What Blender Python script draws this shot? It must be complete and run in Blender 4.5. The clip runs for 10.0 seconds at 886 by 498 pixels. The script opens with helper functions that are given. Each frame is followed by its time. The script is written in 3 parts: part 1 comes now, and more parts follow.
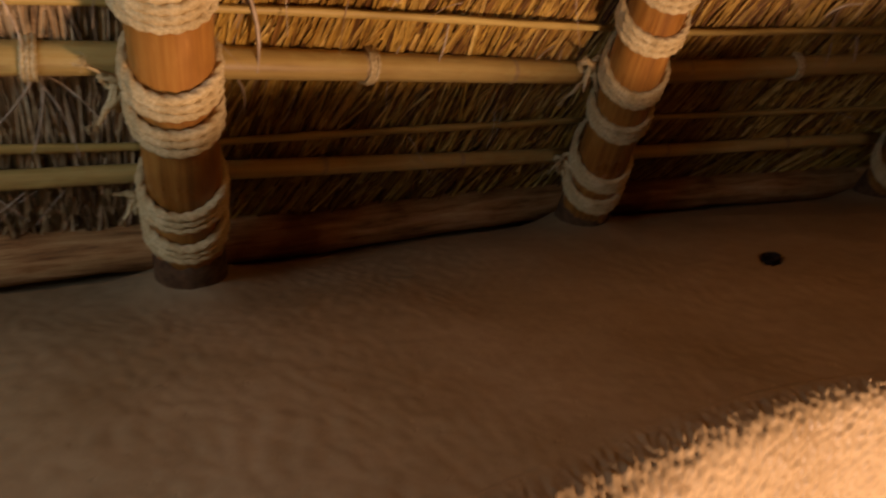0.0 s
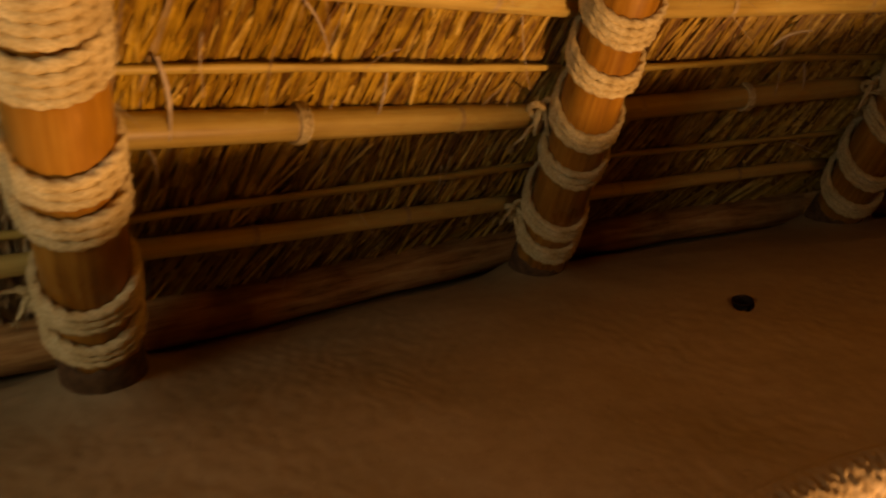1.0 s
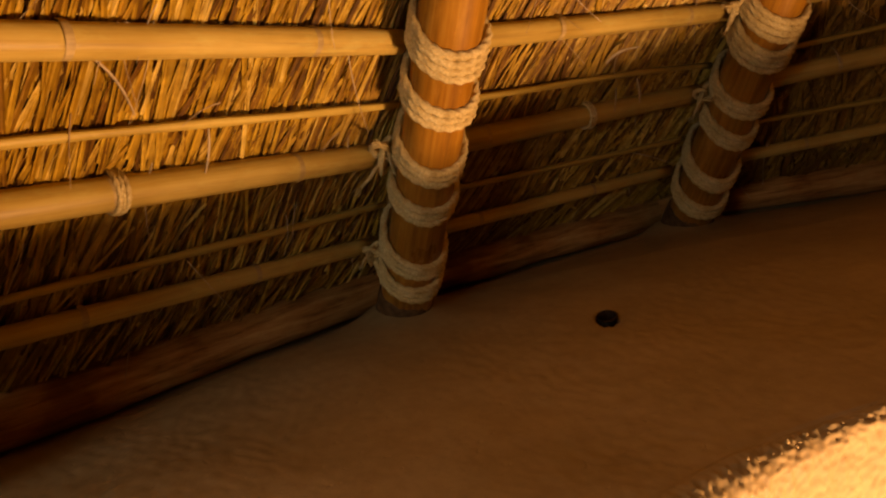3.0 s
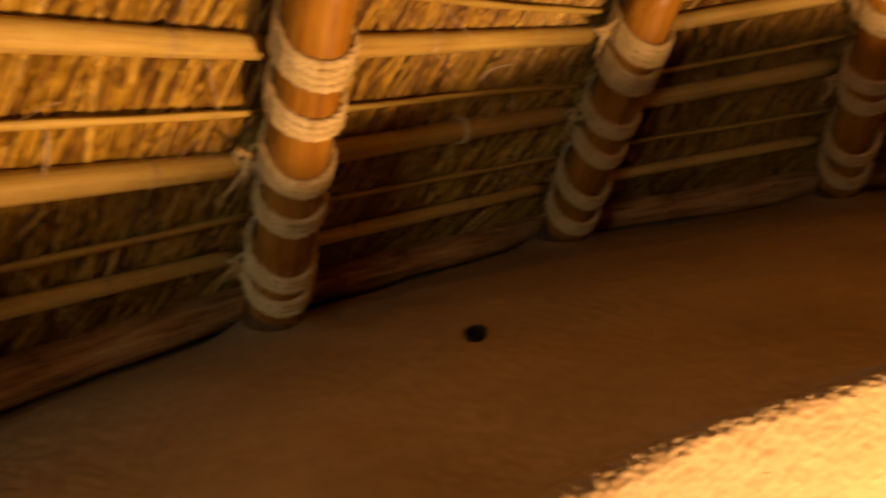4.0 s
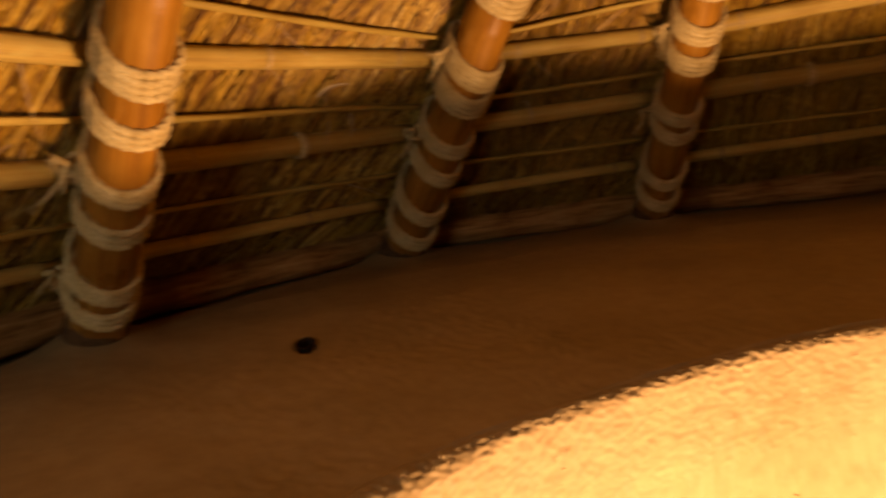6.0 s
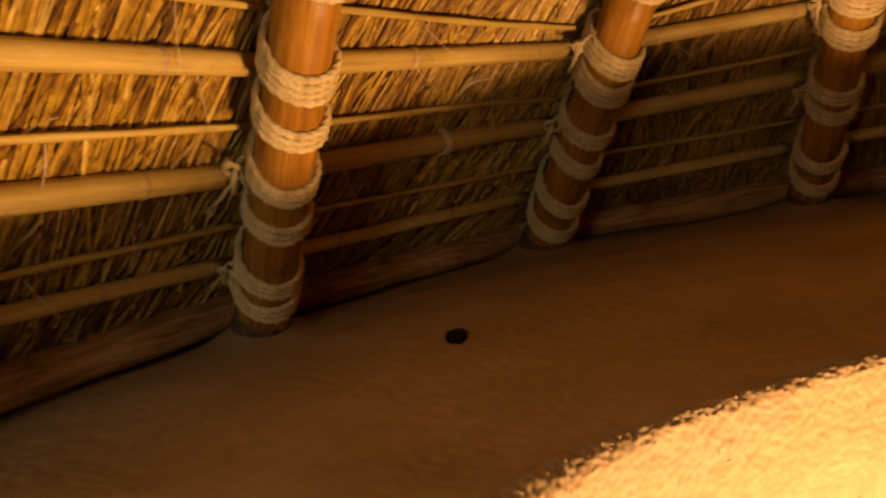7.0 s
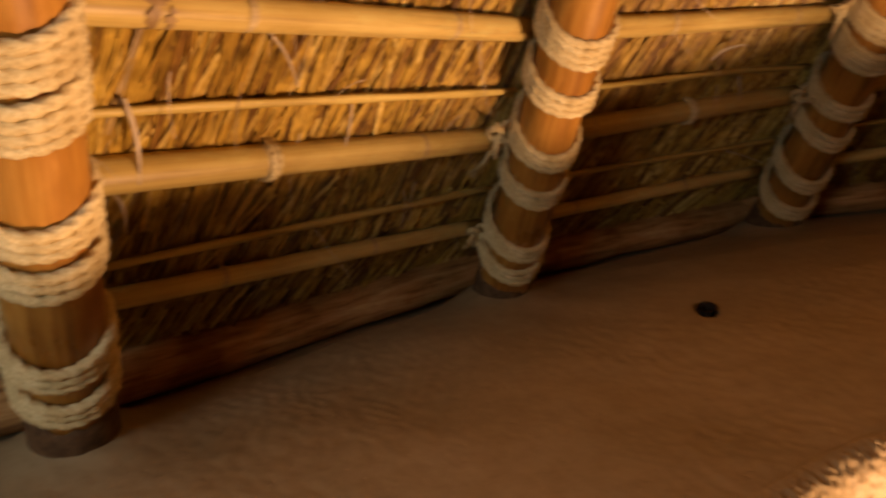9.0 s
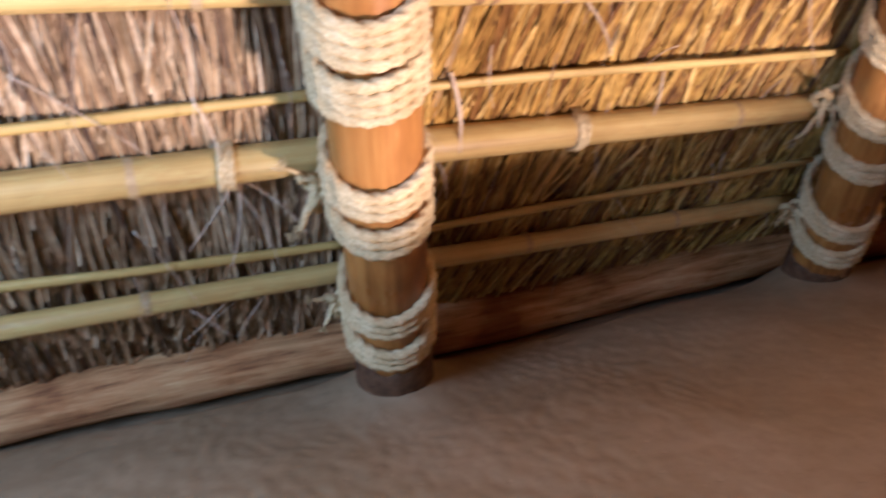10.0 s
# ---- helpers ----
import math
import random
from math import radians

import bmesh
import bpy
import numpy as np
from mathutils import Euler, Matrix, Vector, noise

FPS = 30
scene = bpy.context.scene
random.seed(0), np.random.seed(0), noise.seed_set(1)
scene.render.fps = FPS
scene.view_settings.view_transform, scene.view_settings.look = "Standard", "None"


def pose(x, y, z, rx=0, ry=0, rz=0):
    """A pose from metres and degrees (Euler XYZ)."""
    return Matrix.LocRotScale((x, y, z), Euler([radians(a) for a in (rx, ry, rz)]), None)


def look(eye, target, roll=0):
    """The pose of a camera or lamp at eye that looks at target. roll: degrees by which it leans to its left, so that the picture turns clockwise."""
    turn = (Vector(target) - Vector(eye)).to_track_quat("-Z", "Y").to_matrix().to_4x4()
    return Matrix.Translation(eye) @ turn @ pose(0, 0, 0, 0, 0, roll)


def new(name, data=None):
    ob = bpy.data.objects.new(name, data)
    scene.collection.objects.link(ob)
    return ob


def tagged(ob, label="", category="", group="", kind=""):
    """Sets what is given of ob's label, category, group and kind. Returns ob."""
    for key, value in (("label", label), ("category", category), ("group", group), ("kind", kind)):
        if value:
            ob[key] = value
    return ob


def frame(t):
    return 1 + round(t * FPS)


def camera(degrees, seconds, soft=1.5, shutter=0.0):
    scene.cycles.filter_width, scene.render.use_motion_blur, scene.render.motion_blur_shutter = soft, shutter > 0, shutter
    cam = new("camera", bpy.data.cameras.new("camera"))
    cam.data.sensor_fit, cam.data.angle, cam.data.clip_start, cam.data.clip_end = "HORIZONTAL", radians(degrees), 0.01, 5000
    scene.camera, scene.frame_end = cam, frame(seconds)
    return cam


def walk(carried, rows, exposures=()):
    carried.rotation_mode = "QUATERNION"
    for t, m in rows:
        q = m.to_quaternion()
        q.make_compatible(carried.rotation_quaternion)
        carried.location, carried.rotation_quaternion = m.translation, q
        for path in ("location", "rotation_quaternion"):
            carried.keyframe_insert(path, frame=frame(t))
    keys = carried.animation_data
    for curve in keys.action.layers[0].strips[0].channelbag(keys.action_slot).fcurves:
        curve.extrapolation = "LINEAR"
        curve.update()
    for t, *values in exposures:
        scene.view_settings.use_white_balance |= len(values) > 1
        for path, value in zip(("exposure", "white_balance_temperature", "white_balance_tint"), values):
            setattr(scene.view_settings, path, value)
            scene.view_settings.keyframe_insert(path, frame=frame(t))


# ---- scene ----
cam = camera(60.4, 10.0, soft=2.05, shutter=0.7)
# seconds, eye, yaw (to the left of +y), pitch (up), roll
PATH = [
    (0, 0.0006, 0.0002, 2.0505, 0.08, -10.22, -1.49),
    (0.5, -0.0356, 0.0486, 2.0678, -4.95, -9.20, -0.33),
    (1, -0.0158, 0.1257, 2.0869, -4.95, -8.38, -4.24),
    (1.5, 0.0307, 0.1674, 2.0735, -7.09, -8.23, -6.05),
    (2, 0.0258, 0.1636, 2.0897, -10.58, -8.44, -8.23),
    (2.5, 0.0385, 0.1542, 2.0936, -12.39, -7.17, -9.65),
    (4, 0.0901, 0.1610, 2.0877, -21.22, -7.37, -8.30),
    (4.5, 0.1531, 0.1263, 2.0853, -32.10, -7.73, -6.22),
    (5, 0.1864, 0.0904, 2.0841, -39.11, -7.71, -6.31),
    (5.5, 0.1611, 0.1017, 2.0812, -38.77, -7.82, -6.36),
    (6, 0.1163, 0.1063, 2.0821, -31.80, -7.47, -6.41),
    (7.5, 0.0538, 0.1092, 2.0798, -17.95, -6.31, -9.96),
    (8, 0.0014, 0.1137, 2.0801, -12.92, -6.30, -9.72),
    (8.5, -0.0424, 0.1299, 2.0801, -12.90, -6.59, -8.41),
    (9, -0.0709, 0.1388, 2.0898, -10.32, -6.74, -7.51),
    (9.5, -0.0742, 0.1355, 2.0831, 3.12, -5.31, -8.13),
    (10, -0.1001, 0.1309, 2.0879, 10.66, -5.91, -7.39),
]


def aim(x, y, z, yaw, pitch, roll):
    ahead = Vector((-math.sin(radians(yaw)) * math.cos(radians(pitch)), math.cos(radians(yaw)) * math.cos(radians(pitch)), math.sin(radians(pitch))))
    eye = Vector((x, y, z))
    return look(eye, eye + ahead, roll)


EXPOSURES = [(0.0, -0.4, 6100, 9), (0.5, -0.42, 7800, 9), (1.5, -0.52, 12000, 9), (2.5, -0.1, 10400, 9), (4.0, 0.08, 9700, 9), (5.2, 0.15, 8500, 9), (6.5, 0.06, 9600, 9), (8.0, 0.12, 9600, 9), (8.5, 0.18, 8800, 9), (9.2, 0.45, 6400, 8), (10.0, 1.16, 4200, 8)]
walk(cam, [(t, aim(*p)) for t, *p in PATH], EXPOSURES)

# ---- light ----
world = bpy.data.worlds.new("sky")
scene.world = world
world.use_nodes = True
wn = world.node_tree
sky = wn.nodes.new("ShaderNodeTexSky")
sky.sky_type = "NISHITA"
sky.sun_disc = False
sky.sun_elevation, sky.sun_rotation = radians(40), radians(200)
wn.links.new(sky.outputs[0], wn.nodes["Background"].inputs[0])
wn.nodes["Background"].inputs[1].default_value = 0.05

LAMP = (0.8, 0.06, 1.2)
bulb = bpy.data.lights.new("wall_flood_light", "SPOT")
bulb.energy, bulb.color, bulb.shadow_soft_size = 132.0, (1.0, 0.588, 0.385), 0.085
bulb.spot_size, bulb.spot_blend = radians(178), 0.2
new("wall_flood_light", bulb).matrix_world = look(LAMP, (0.7, 0.95, 1.75))

door_light = bpy.data.lights.new("doorway_daylight", "AREA")
door_light.shape, door_light.size, door_light.size_y = "RECTANGLE", 0.34, 0.34
door_light.energy, door_light.color = 4.2, (0.85, 0.88, 1.0)
new("doorway_daylight", door_light).matrix_world = look((-0.76, -0.08, 2.22), (-0.3, 0.75, 1.76))


# ---- materials ----
def mat(name, rough=0.6, spec=0.4):
    m = bpy.data.materials.new(name)
    m.use_nodes = True
    b = m.node_tree.nodes["Principled BSDF"]
    b.inputs["Roughness"].default_value = rough
    b.inputs["Specular IOR Level"].default_value = spec
    return m, m.node_tree, b


def node(nt, kind, **inputs):
    n = nt.nodes.new(kind)
    for k, v in inputs.items():
        n.inputs[k.replace("_", " ")].default_value = v
    return n


def ramp(nt, source, stops):
    r = nt.nodes.new("ShaderNodeValToRGB")
    while len(r.color_ramp.elements) < len(stops):
        r.color_ramp.elements.new(0.5)
    for e, (p, c) in zip(r.color_ramp.elements, stops):
        e.position, e.color = p, (*c, 1)
    nt.links.new(source, r.inputs[0])
    return r


def coords(nt, scale):
    tc = nt.nodes.new("ShaderNodeTexCoord")
    mp = node(nt, "ShaderNodeMapping", Scale=scale)
    nt.links.new(tc.outputs["Object"], mp.inputs[0])
    return mp.outputs[0]


def mixed(nt, a, b, fac, kind="MIX"):
    mx = nt.nodes.new("ShaderNodeMix")
    mx.data_type, mx.blend_type = "RGBA", kind
    if isinstance(fac, float):
        mx.inputs[0].default_value = fac
    else:
        nt.links.new(fac, mx.inputs[0])
    for s, v in ((6, a), (7, b)):
        if isinstance(v, tuple):
            mx.inputs[s].default_value = (*v, 1)
        else:
            nt.links.new(v, mx.inputs[s])
    return mx.outputs[2]


def bumped(nt, b, height, strength, distance):
    bp = node(nt, "ShaderNodeBump", Strength=strength, Distance=distance)
    nt.links.new(height, bp.inputs["Height"])
    nt.links.new(bp.outputs[0], b.inputs["Normal"])


def bamboo_material(name, dark, mid, light, rough):
    m, nt, b = mat(name, rough, 0.36)
    long = node(nt, "ShaderNodeTexNoise", Scale=1.0, Detail=5.0, Roughness=0.65)
    nt.links.new(coords(nt, (110, 110, 4)), long.inputs["Vector"])
    stain = node(nt, "ShaderNodeTexNoise", Scale=1.0, Detail=4.0, Roughness=0.6)
    nt.links.new(coords(nt, (9, 9, 5)), stain.inputs["Vector"])
    c1 = ramp(nt, long.outputs[0], [(0.28, dark), (0.5, mid), (0.72, light)])
    c2 = ramp(nt, stain.outputs[0], [(0.3, dark), (0.62, light)])
    info = nt.nodes.new("ShaderNodeObjectInfo")
    tint = ramp(nt, info.outputs["Random"], [(0.0, (0.82, 0.8, 0.76)), (1.0, (1.0, 1.0, 1.0))])
    c = mixed(nt, c1.outputs[0], c2.outputs[0], 0.42)
    scuff = node(nt, "ShaderNodeTexNoise", Scale=1.0, Detail=6.0, Roughness=0.7)
    nt.links.new(coords(nt, (28, 28, 9)), scuff.inputs["Vector"])
    worn = ramp(nt, scuff.outputs[0], [(0.54, (0, 0, 0)), (0.72, (0.4, 0.4, 0.4))])
    c = mixed(nt, c, tuple(min(0.75, v * 1.35 + 0.03) for v in light), worn.outputs[0])
    nt.links.new(mixed(nt, c, tint.outputs[0], 1.0, "MULTIPLY"), b.inputs["Base Color"])
    r = nt.nodes.new("ShaderNodeMapRange")
    r.inputs[3].default_value, r.inputs[4].default_value = rough - 0.1, rough + 0.15
    nt.links.new(stain.outputs[0], r.inputs[0])
    nt.links.new(r.outputs[0], b.inputs["Roughness"])
    bumped(nt, b, long.outputs[0], 0.12, 0.0015)
    return m


RAFTER_MAT = bamboo_material("lacquered_bamboo", (0.1, 0.03, 0.004), (0.34, 0.135, 0.018), (0.52, 0.275, 0.058), 0.29)
PURLIN_MAT = bamboo_material("pale_bamboo", (0.3, 0.18, 0.045), (0.56, 0.39, 0.105), (0.68, 0.52, 0.18), 0.42)
JOINT_MAT = bamboo_material("bamboo_joint", (0.24, 0.155, 0.06), (0.42, 0.3, 0.125), (0.54, 0.41, 0.2), 0.5)
BATTEN_MAT = bamboo_material("split_bamboo", (0.28, 0.18, 0.042), (0.52, 0.365, 0.09), (0.64, 0.49, 0.15), 0.5)


def rope_material():
    m, nt, b = mat("sisal_rope", 0.85, 0.2)
    n = node(nt, "ShaderNodeTexNoise", Scale=260.0, Detail=5.0, Roughness=0.7)
    nt.links.new(coords(nt, (1, 1, 1)), n.inputs["Vector"])
    big = node(nt, "ShaderNodeTexNoise", Scale=22.0, Detail=3.0)
    nt.links.new(coords(nt, (1, 1, 1)), big.inputs["Vector"])
    c1 = ramp(nt, n.outputs[0], [(0.3, (0.45, 0.34, 0.15)), (0.55, (0.7, 0.58, 0.3)), (0.75, (0.8, 0.7, 0.43))])
    c2 = ramp(nt, big.outputs[0], [(0.3, (0.72, 0.66, 0.56)), (0.65, (1, 1, 1))])
    nt.links.new(mixed(nt, c1.outputs[0], c2.outputs[0], 1.0, "MULTIPLY"), b.inputs["Base Color"])
    bumped(nt, b, n.outputs[0], 0.6, 0.002)
    return m


ROPE_MAT = rope_material()


def straw_material(name, stops):
    m, nt, b = mat(name, 0.55, 0.4)
    geo = nt.nodes.new("ShaderNodeNewGeometry")
    c = ramp(nt, geo.outputs["Random Per Island"], stops)
    n = node(nt, "ShaderNodeTexNoise", Scale=60.0, Detail=3.0)
    nt.links.new(coords(nt, (1, 1, 1)), n.inputs["Vector"])
    c2 = ramp(nt, n.outputs[0], [(0.3, (0.6, 0.55, 0.48)), (0.65, (1, 1, 1))])
    big = node(nt, "ShaderNodeTexNoise", Scale=5.0, Detail=4.0, Roughness=0.7)
    nt.links.new(coords(nt, (1, 1, 1)), big.inputs["Vector"])
    c3 = ramp(nt, big.outputs[0], [(0.3, (0.62, 0.52, 0.42)), (0.5, (1, 1, 1))])
    c = mixed(nt, c.outputs[0], c2.outputs[0], 1.0, "MULTIPLY")
    nt.links.new(mixed(nt, c, c3.outputs[0], 0.8, "MULTIPLY"), b.inputs["Base Color"])
    return m


STRAW_MAT = straw_material("dry_straw", [(0.0, (0.11, 0.05, 0.009)), (0.15, (0.24, 0.115, 0.018)), (0.4, (0.46, 0.275, 0.038)), (0.75, (0.6, 0.395, 0.064)), (1.0, (0.8, 0.6, 0.18))])
# Paler, greyer straw colours, used for bay 0 only.
PALE_STRAW_MAT = straw_material("greyish_straw", [(0.0, (0.1, 0.062, 0.036)), (0.25, (0.32, 0.215, 0.1)), (0.7, (0.5, 0.365, 0.18)), (1.0, (0.73, 0.6, 0.37))])
LEAF_MAT = straw_material("dry_leaf", [(0.0, (0.2, 0.095, 0.016)), (0.5, (0.4, 0.23, 0.04)), (1.0, (0.56, 0.37, 0.08))])
SHEATH_MAT = straw_material("dry_sheath", [(0.0, (0.26, 0.16, 0.06)), (1.0, (0.42, 0.28, 0.12))])
FIBRE_MAT = straw_material("loose_fibre", [(0.0, (0.42, 0.3, 0.16)), (1.0, (0.72, 0.6, 0.42))])


def backing_material():
    m, nt, b = mat("thatch_mass", 0.9, 0.1)
    n = node(nt, "ShaderNodeTexNoise", Scale=40.0, Detail=5.0)
    nt.links.new(coords(nt, (1, 1, 1)), n.inputs["Vector"])
    nt.links.new(ramp(nt, n.outputs[0], [(0.3, (0.14, 0.08, 0.026)), (0.7, (0.34, 0.2, 0.07))]).outputs[0], b.inputs["Base Color"])
    bumped(nt, b, n.outputs[0], 1.0, 0.01)
    return m


BACKING_MAT = backing_material()


def log_material():
    m, nt, b = mat("weathered_log", 0.75, 0.25)
    n = node(nt, "ShaderNodeTexNoise", Scale=1.0, Detail=7.0, Roughness=0.7)
    nt.links.new(coords(nt, (70, 70, 7)), n.inputs["Vector"])
    s = node(nt, "ShaderNodeTexNoise", Scale=7.0, Detail=4.0)
    nt.links.new(coords(nt, (1, 1, 1)), s.inputs["Vector"])
    c1 = ramp(nt, n.outputs[0], [(0.3, (0.16, 0.07, 0.022)), (0.5, (0.5, 0.28, 0.1)), (0.7, (0.7, 0.48, 0.21))])
    c2 = ramp(nt, s.outputs[0], [(0.38, (0.5, 0.36, 0.28)), (0.48, (0.85, 0.75, 0.68)), (0.62, (1, 1, 1))])
    nt.links.new(mixed(nt, c1.outputs[0], c2.outputs[0], 1.0, "MULTIPLY"), b.inputs["Base Color"])
    bumped(nt, b, n.outputs[0], 0.8, 0.006)
    return m


LOG_MAT = log_material()


def mud_material():
    m, nt, b = mat("mud_plaster", 0.7, 0.35)
    co = coords(nt, (1, 1, 1))
    fine = node(nt, "ShaderNodeTexNoise", Scale=190.0, Detail=5.0, Roughness=0.65)
    mid = node(nt, "ShaderNodeTexNoise", Scale=34.0, Detail=5.0, Roughness=0.6)
    big = node(nt, "ShaderNodeTexNoise", Scale=4.0, Detail=5.0, Roughness=0.6)
    for n in (fine, mid, big):
        nt.links.new(co, n.inputs["Vector"])
    c1 = ramp(nt, big.outputs[0], [(0.3, (0.296, 0.217, 0.106)), (0.7, (0.392, 0.297, 0.156))])
    c2 = ramp(nt, mid.outputs[0], [(0.3, (0.85, 0.82, 0.78)), (0.6, (1, 1, 1))])
    c3 = ramp(nt, fine.outputs[0], [(0.26, (0.8, 0.75, 0.68)), (0.4, (1, 1, 1)), (0.8, (1, 1, 1))])
    c = mixed(nt, c1.outputs[0], c2.outputs[0], 1.0, "MULTIPLY")
    nt.links.new(mixed(nt, c, c3.outputs[0], 1.0, "MULTIPLY"), b.inputs["Base Color"])
    gloss = nt.nodes.new("ShaderNodeMapRange")
    gloss.inputs[1].default_value, gloss.inputs[2].default_value = 0.35, 0.65
    gloss.inputs[3].default_value, gloss.inputs[4].default_value = 0.5, 0.82
    nt.links.new(big.outputs[0], gloss.inputs[0])
    nt.links.new(gloss.outputs[0], b.inputs["Roughness"])
    pits = node(nt, "ShaderNodeTexNoise", Scale=1.0, Detail=2.0)
    nt.links.new(coords(nt, (75, 75, 48)), pits.inputs["Vector"])
    pit = ramp(nt, pits.outputs[0], [(0.0, (1, 1, 1)), (0.68, (1, 1, 1)), (0.75, (0.0, 0.0, 0.0))])
    h = mixed(nt, fine.outputs[0], mid.outputs[0], 0.5)
    h = mixed(nt, h, pit.outputs[0], 0.5)
    bumped(nt, b, h, 0.22, 0.005)
    return m


MUD_MAT = mud_material()


def earth_material():
    m, nt, b = mat("packed_earth", 0.95, 0.1)
    n = node(nt, "ShaderNodeTexNoise", Scale=6.0, Detail=8.0)
    nt.links.new(coords(nt, (1, 1, 1)), n.inputs["Vector"])
    nt.links.new(ramp(nt, n.outputs[0], [(0.3, (0.08, 0.05, 0.03)), (0.7, (0.16, 0.11, 0.07))]).outputs[0], b.inputs["Base Color"])
    bumped(nt, b, n.outputs[0], 0.6, 0.02)
    return m


EARTH_MAT = earth_material()


# Near-black lining colour: the shade down in the hole is painted in.
def hole_shade_material():
    m, nt, b = mat("hole_shade", 0.95, 0.1)
    n = node(nt, "ShaderNodeTexNoise", Scale=90.0, Detail=4.0)
    nt.links.new(coords(nt, (1, 1, 1)), n.inputs["Vector"])
    nt.links.new(ramp(nt, n.outputs[0], [(0.3, (0.012, 0.009, 0.007)), (0.7, (0.04, 0.028, 0.018))]).outputs[0], b.inputs["Base Color"])
    return m


HOLE_SHADE_MAT = hole_shade_material()


# Mottled dark brown for the collars at the rafter feet.
def dark_collar_material():
    m, nt, b = mat("dark_collar", 0.8, 0.25)
    n = node(nt, "ShaderNodeTexNoise", Scale=70.0, Detail=5.0)
    nt.links.new(coords(nt, (1, 1, 1)), n.inputs["Vector"])
    nt.links.new(ramp(nt, n.outputs[0], [(0.3, (0.06, 0.03, 0.012)), (0.7, (0.15, 0.083, 0.036))]).outputs[0], b.inputs["Base Color"])
    bumped(nt, b, n.outputs[0], 0.5, 0.004)
    return m


DARK_COLLAR_MAT = dark_collar_material()


# ---- helpers of this scene ----
def obj_from(name, verts, faces, material, smooth=True):
    me = bpy.data.meshes.new(name)
    me.from_pydata([tuple(v) for v in verts], [], faces)
    me.materials.append(material)
    if smooth:
        me.polygons.foreach_set("use_smooth", [True] * len(me.polygons))
    me.update()
    return new(name, me)


def mesh_of(name, verts, faces, material, smooth=True):
    ob_mesh = bpy.data.meshes.new(name)
    ob_mesh.from_pydata([tuple(v) for v in verts], [], faces)
    ob_mesh.materials.append(material)
    if smooth:
        ob_mesh.polygons.foreach_set("use_smooth", [True] * len(ob_mesh.polygons))
    ob_mesh.update()
    return ob_mesh


def part(name, mesh, parent, m=None, label=""):
    ob = new(name, mesh)
    ob.parent = parent
    if m is not None:
        ob.matrix_basis = m
    if label:
        ob["label"] = label
    return ob


def thing(name, m, label, category, group="", kind=""):
    return_ob = new(name)
    return_ob.matrix_basis = m
    return tagged(return_ob, label, category, group, kind)


def frame_along(a, b, side):
    """A pose at a with z towards b and y as near to side as may be."""
    z = (b - a).normalized()
    y = (side - z * side.dot(z)).normalized()
    x = y.cross(z)
    m = Matrix((x, y, z)).transposed().to_4x4()
    m.translation = a
    return m


def tube(path, radius, sides=8, closed=False, twist=0.0, lobes=0, depth=0.0):
    """Vertices and faces of a tube along points; radius a number or one for each point."""
    n = len(path)
    verts, faces = [], []
    up = Vector((0.31, 0.17, 0.93)).normalized()
    for k in range(n):
        a = path[(k - 1) % n] if closed or k else path[0]
        b = path[(k + 1) % n] if closed or k < n - 1 else path[-1]
        t = (b - a).normalized()
        u = t.cross(up)
        if u.length < 1e-3:
            u = t.cross(Vector((1, 0, 0)))
        u.normalize()
        v = t.cross(u)
        r = radius[k] if isinstance(radius, (list, tuple)) else radius
        for j in range(sides):
            q = 2 * math.pi * j / sides
            rr = r * (1 + depth * math.cos(lobes * q - twist * k)) if lobes else r
            verts.append(path[k] + (u * math.cos(q) + v * math.sin(q)) * rr)
    for k in range(n if closed else n - 1):
        for j in range(sides):
            a, b = k * sides + j, k * sides + (j + 1) % sides
            c, d = ((k + 1) % n) * sides + (j + 1) % sides, ((k + 1) % n) * sides + j
            faces.append((a, b, c, d))
    if not closed:
        faces.append(tuple(range(sides))[::-1])
        faces.append(tuple((n - 1) * sides + j for j in range(sides)))
    return verts, faces


def joined(some):
    verts, faces = [], []
    for v, fc in some:
        o = len(verts)
        verts += v
        faces += [tuple(i + o for i in q) for q in fc]
    return verts, faces


# ---- plan of the hut ----
# foot of each rafter's axis (x, y) on the wall top and its way inwards, thickness
FOOT_Z, SLOPE = 1.815, radians(50)
RAFTERS = [
    (-1.04, 0.7, 0.5, -0.86, 0.044),
    (-0.362, 1.07, 0.31, -0.95, 0.0435),
    (0.267, 1.505, 0.2, -0.98, 0.045),
    (1.015, 1.775, 0.09, -0.996, 0.051),
    (1.694, 1.564, -0.475, -0.88, 0.046),
    (2.332, 1.127, -0.707, -0.707, 0.057),
    (2.75, 0.3, -0.95, -0.3, 0.05),
    (2.9, -0.8, -0.97, 0.25, 0.05),
    (2.3, -2.0, -0.66, 0.75, 0.05),
    (0.9, -2.6, -0.1, 0.99, 0.05),
    (-0.5, -2.2, 0.45, 0.89, 0.05),
    (-1.25, -1.2, 0.85, 0.52, 0.05),
    (-1.4, -0.1, 0.98, 0.1, 0.045),
]
NR = len(RAFTERS)
CENTRE = Vector((0.55, 0.0, 0))


def inward(i):
    return Vector((RAFTERS[i % NR][2], RAFTERS[i % NR][3], 0)).normalized()


def on_rafter(i, s, off=0.0):
    """A point s metres up rafter i's axis, off metres out through the roof."""
    d = inward(i)
    base = Vector((RAFTERS[i % NR][0], RAFTERS[i % NR][1], FOOT_Z))
    return base + d * s * math.cos(SLOPE) + Vector((0, 0, s * math.sin(SLOPE))) + (-d * math.sin(SLOPE) + Vector((0, 0, math.cos(SLOPE)))) * off


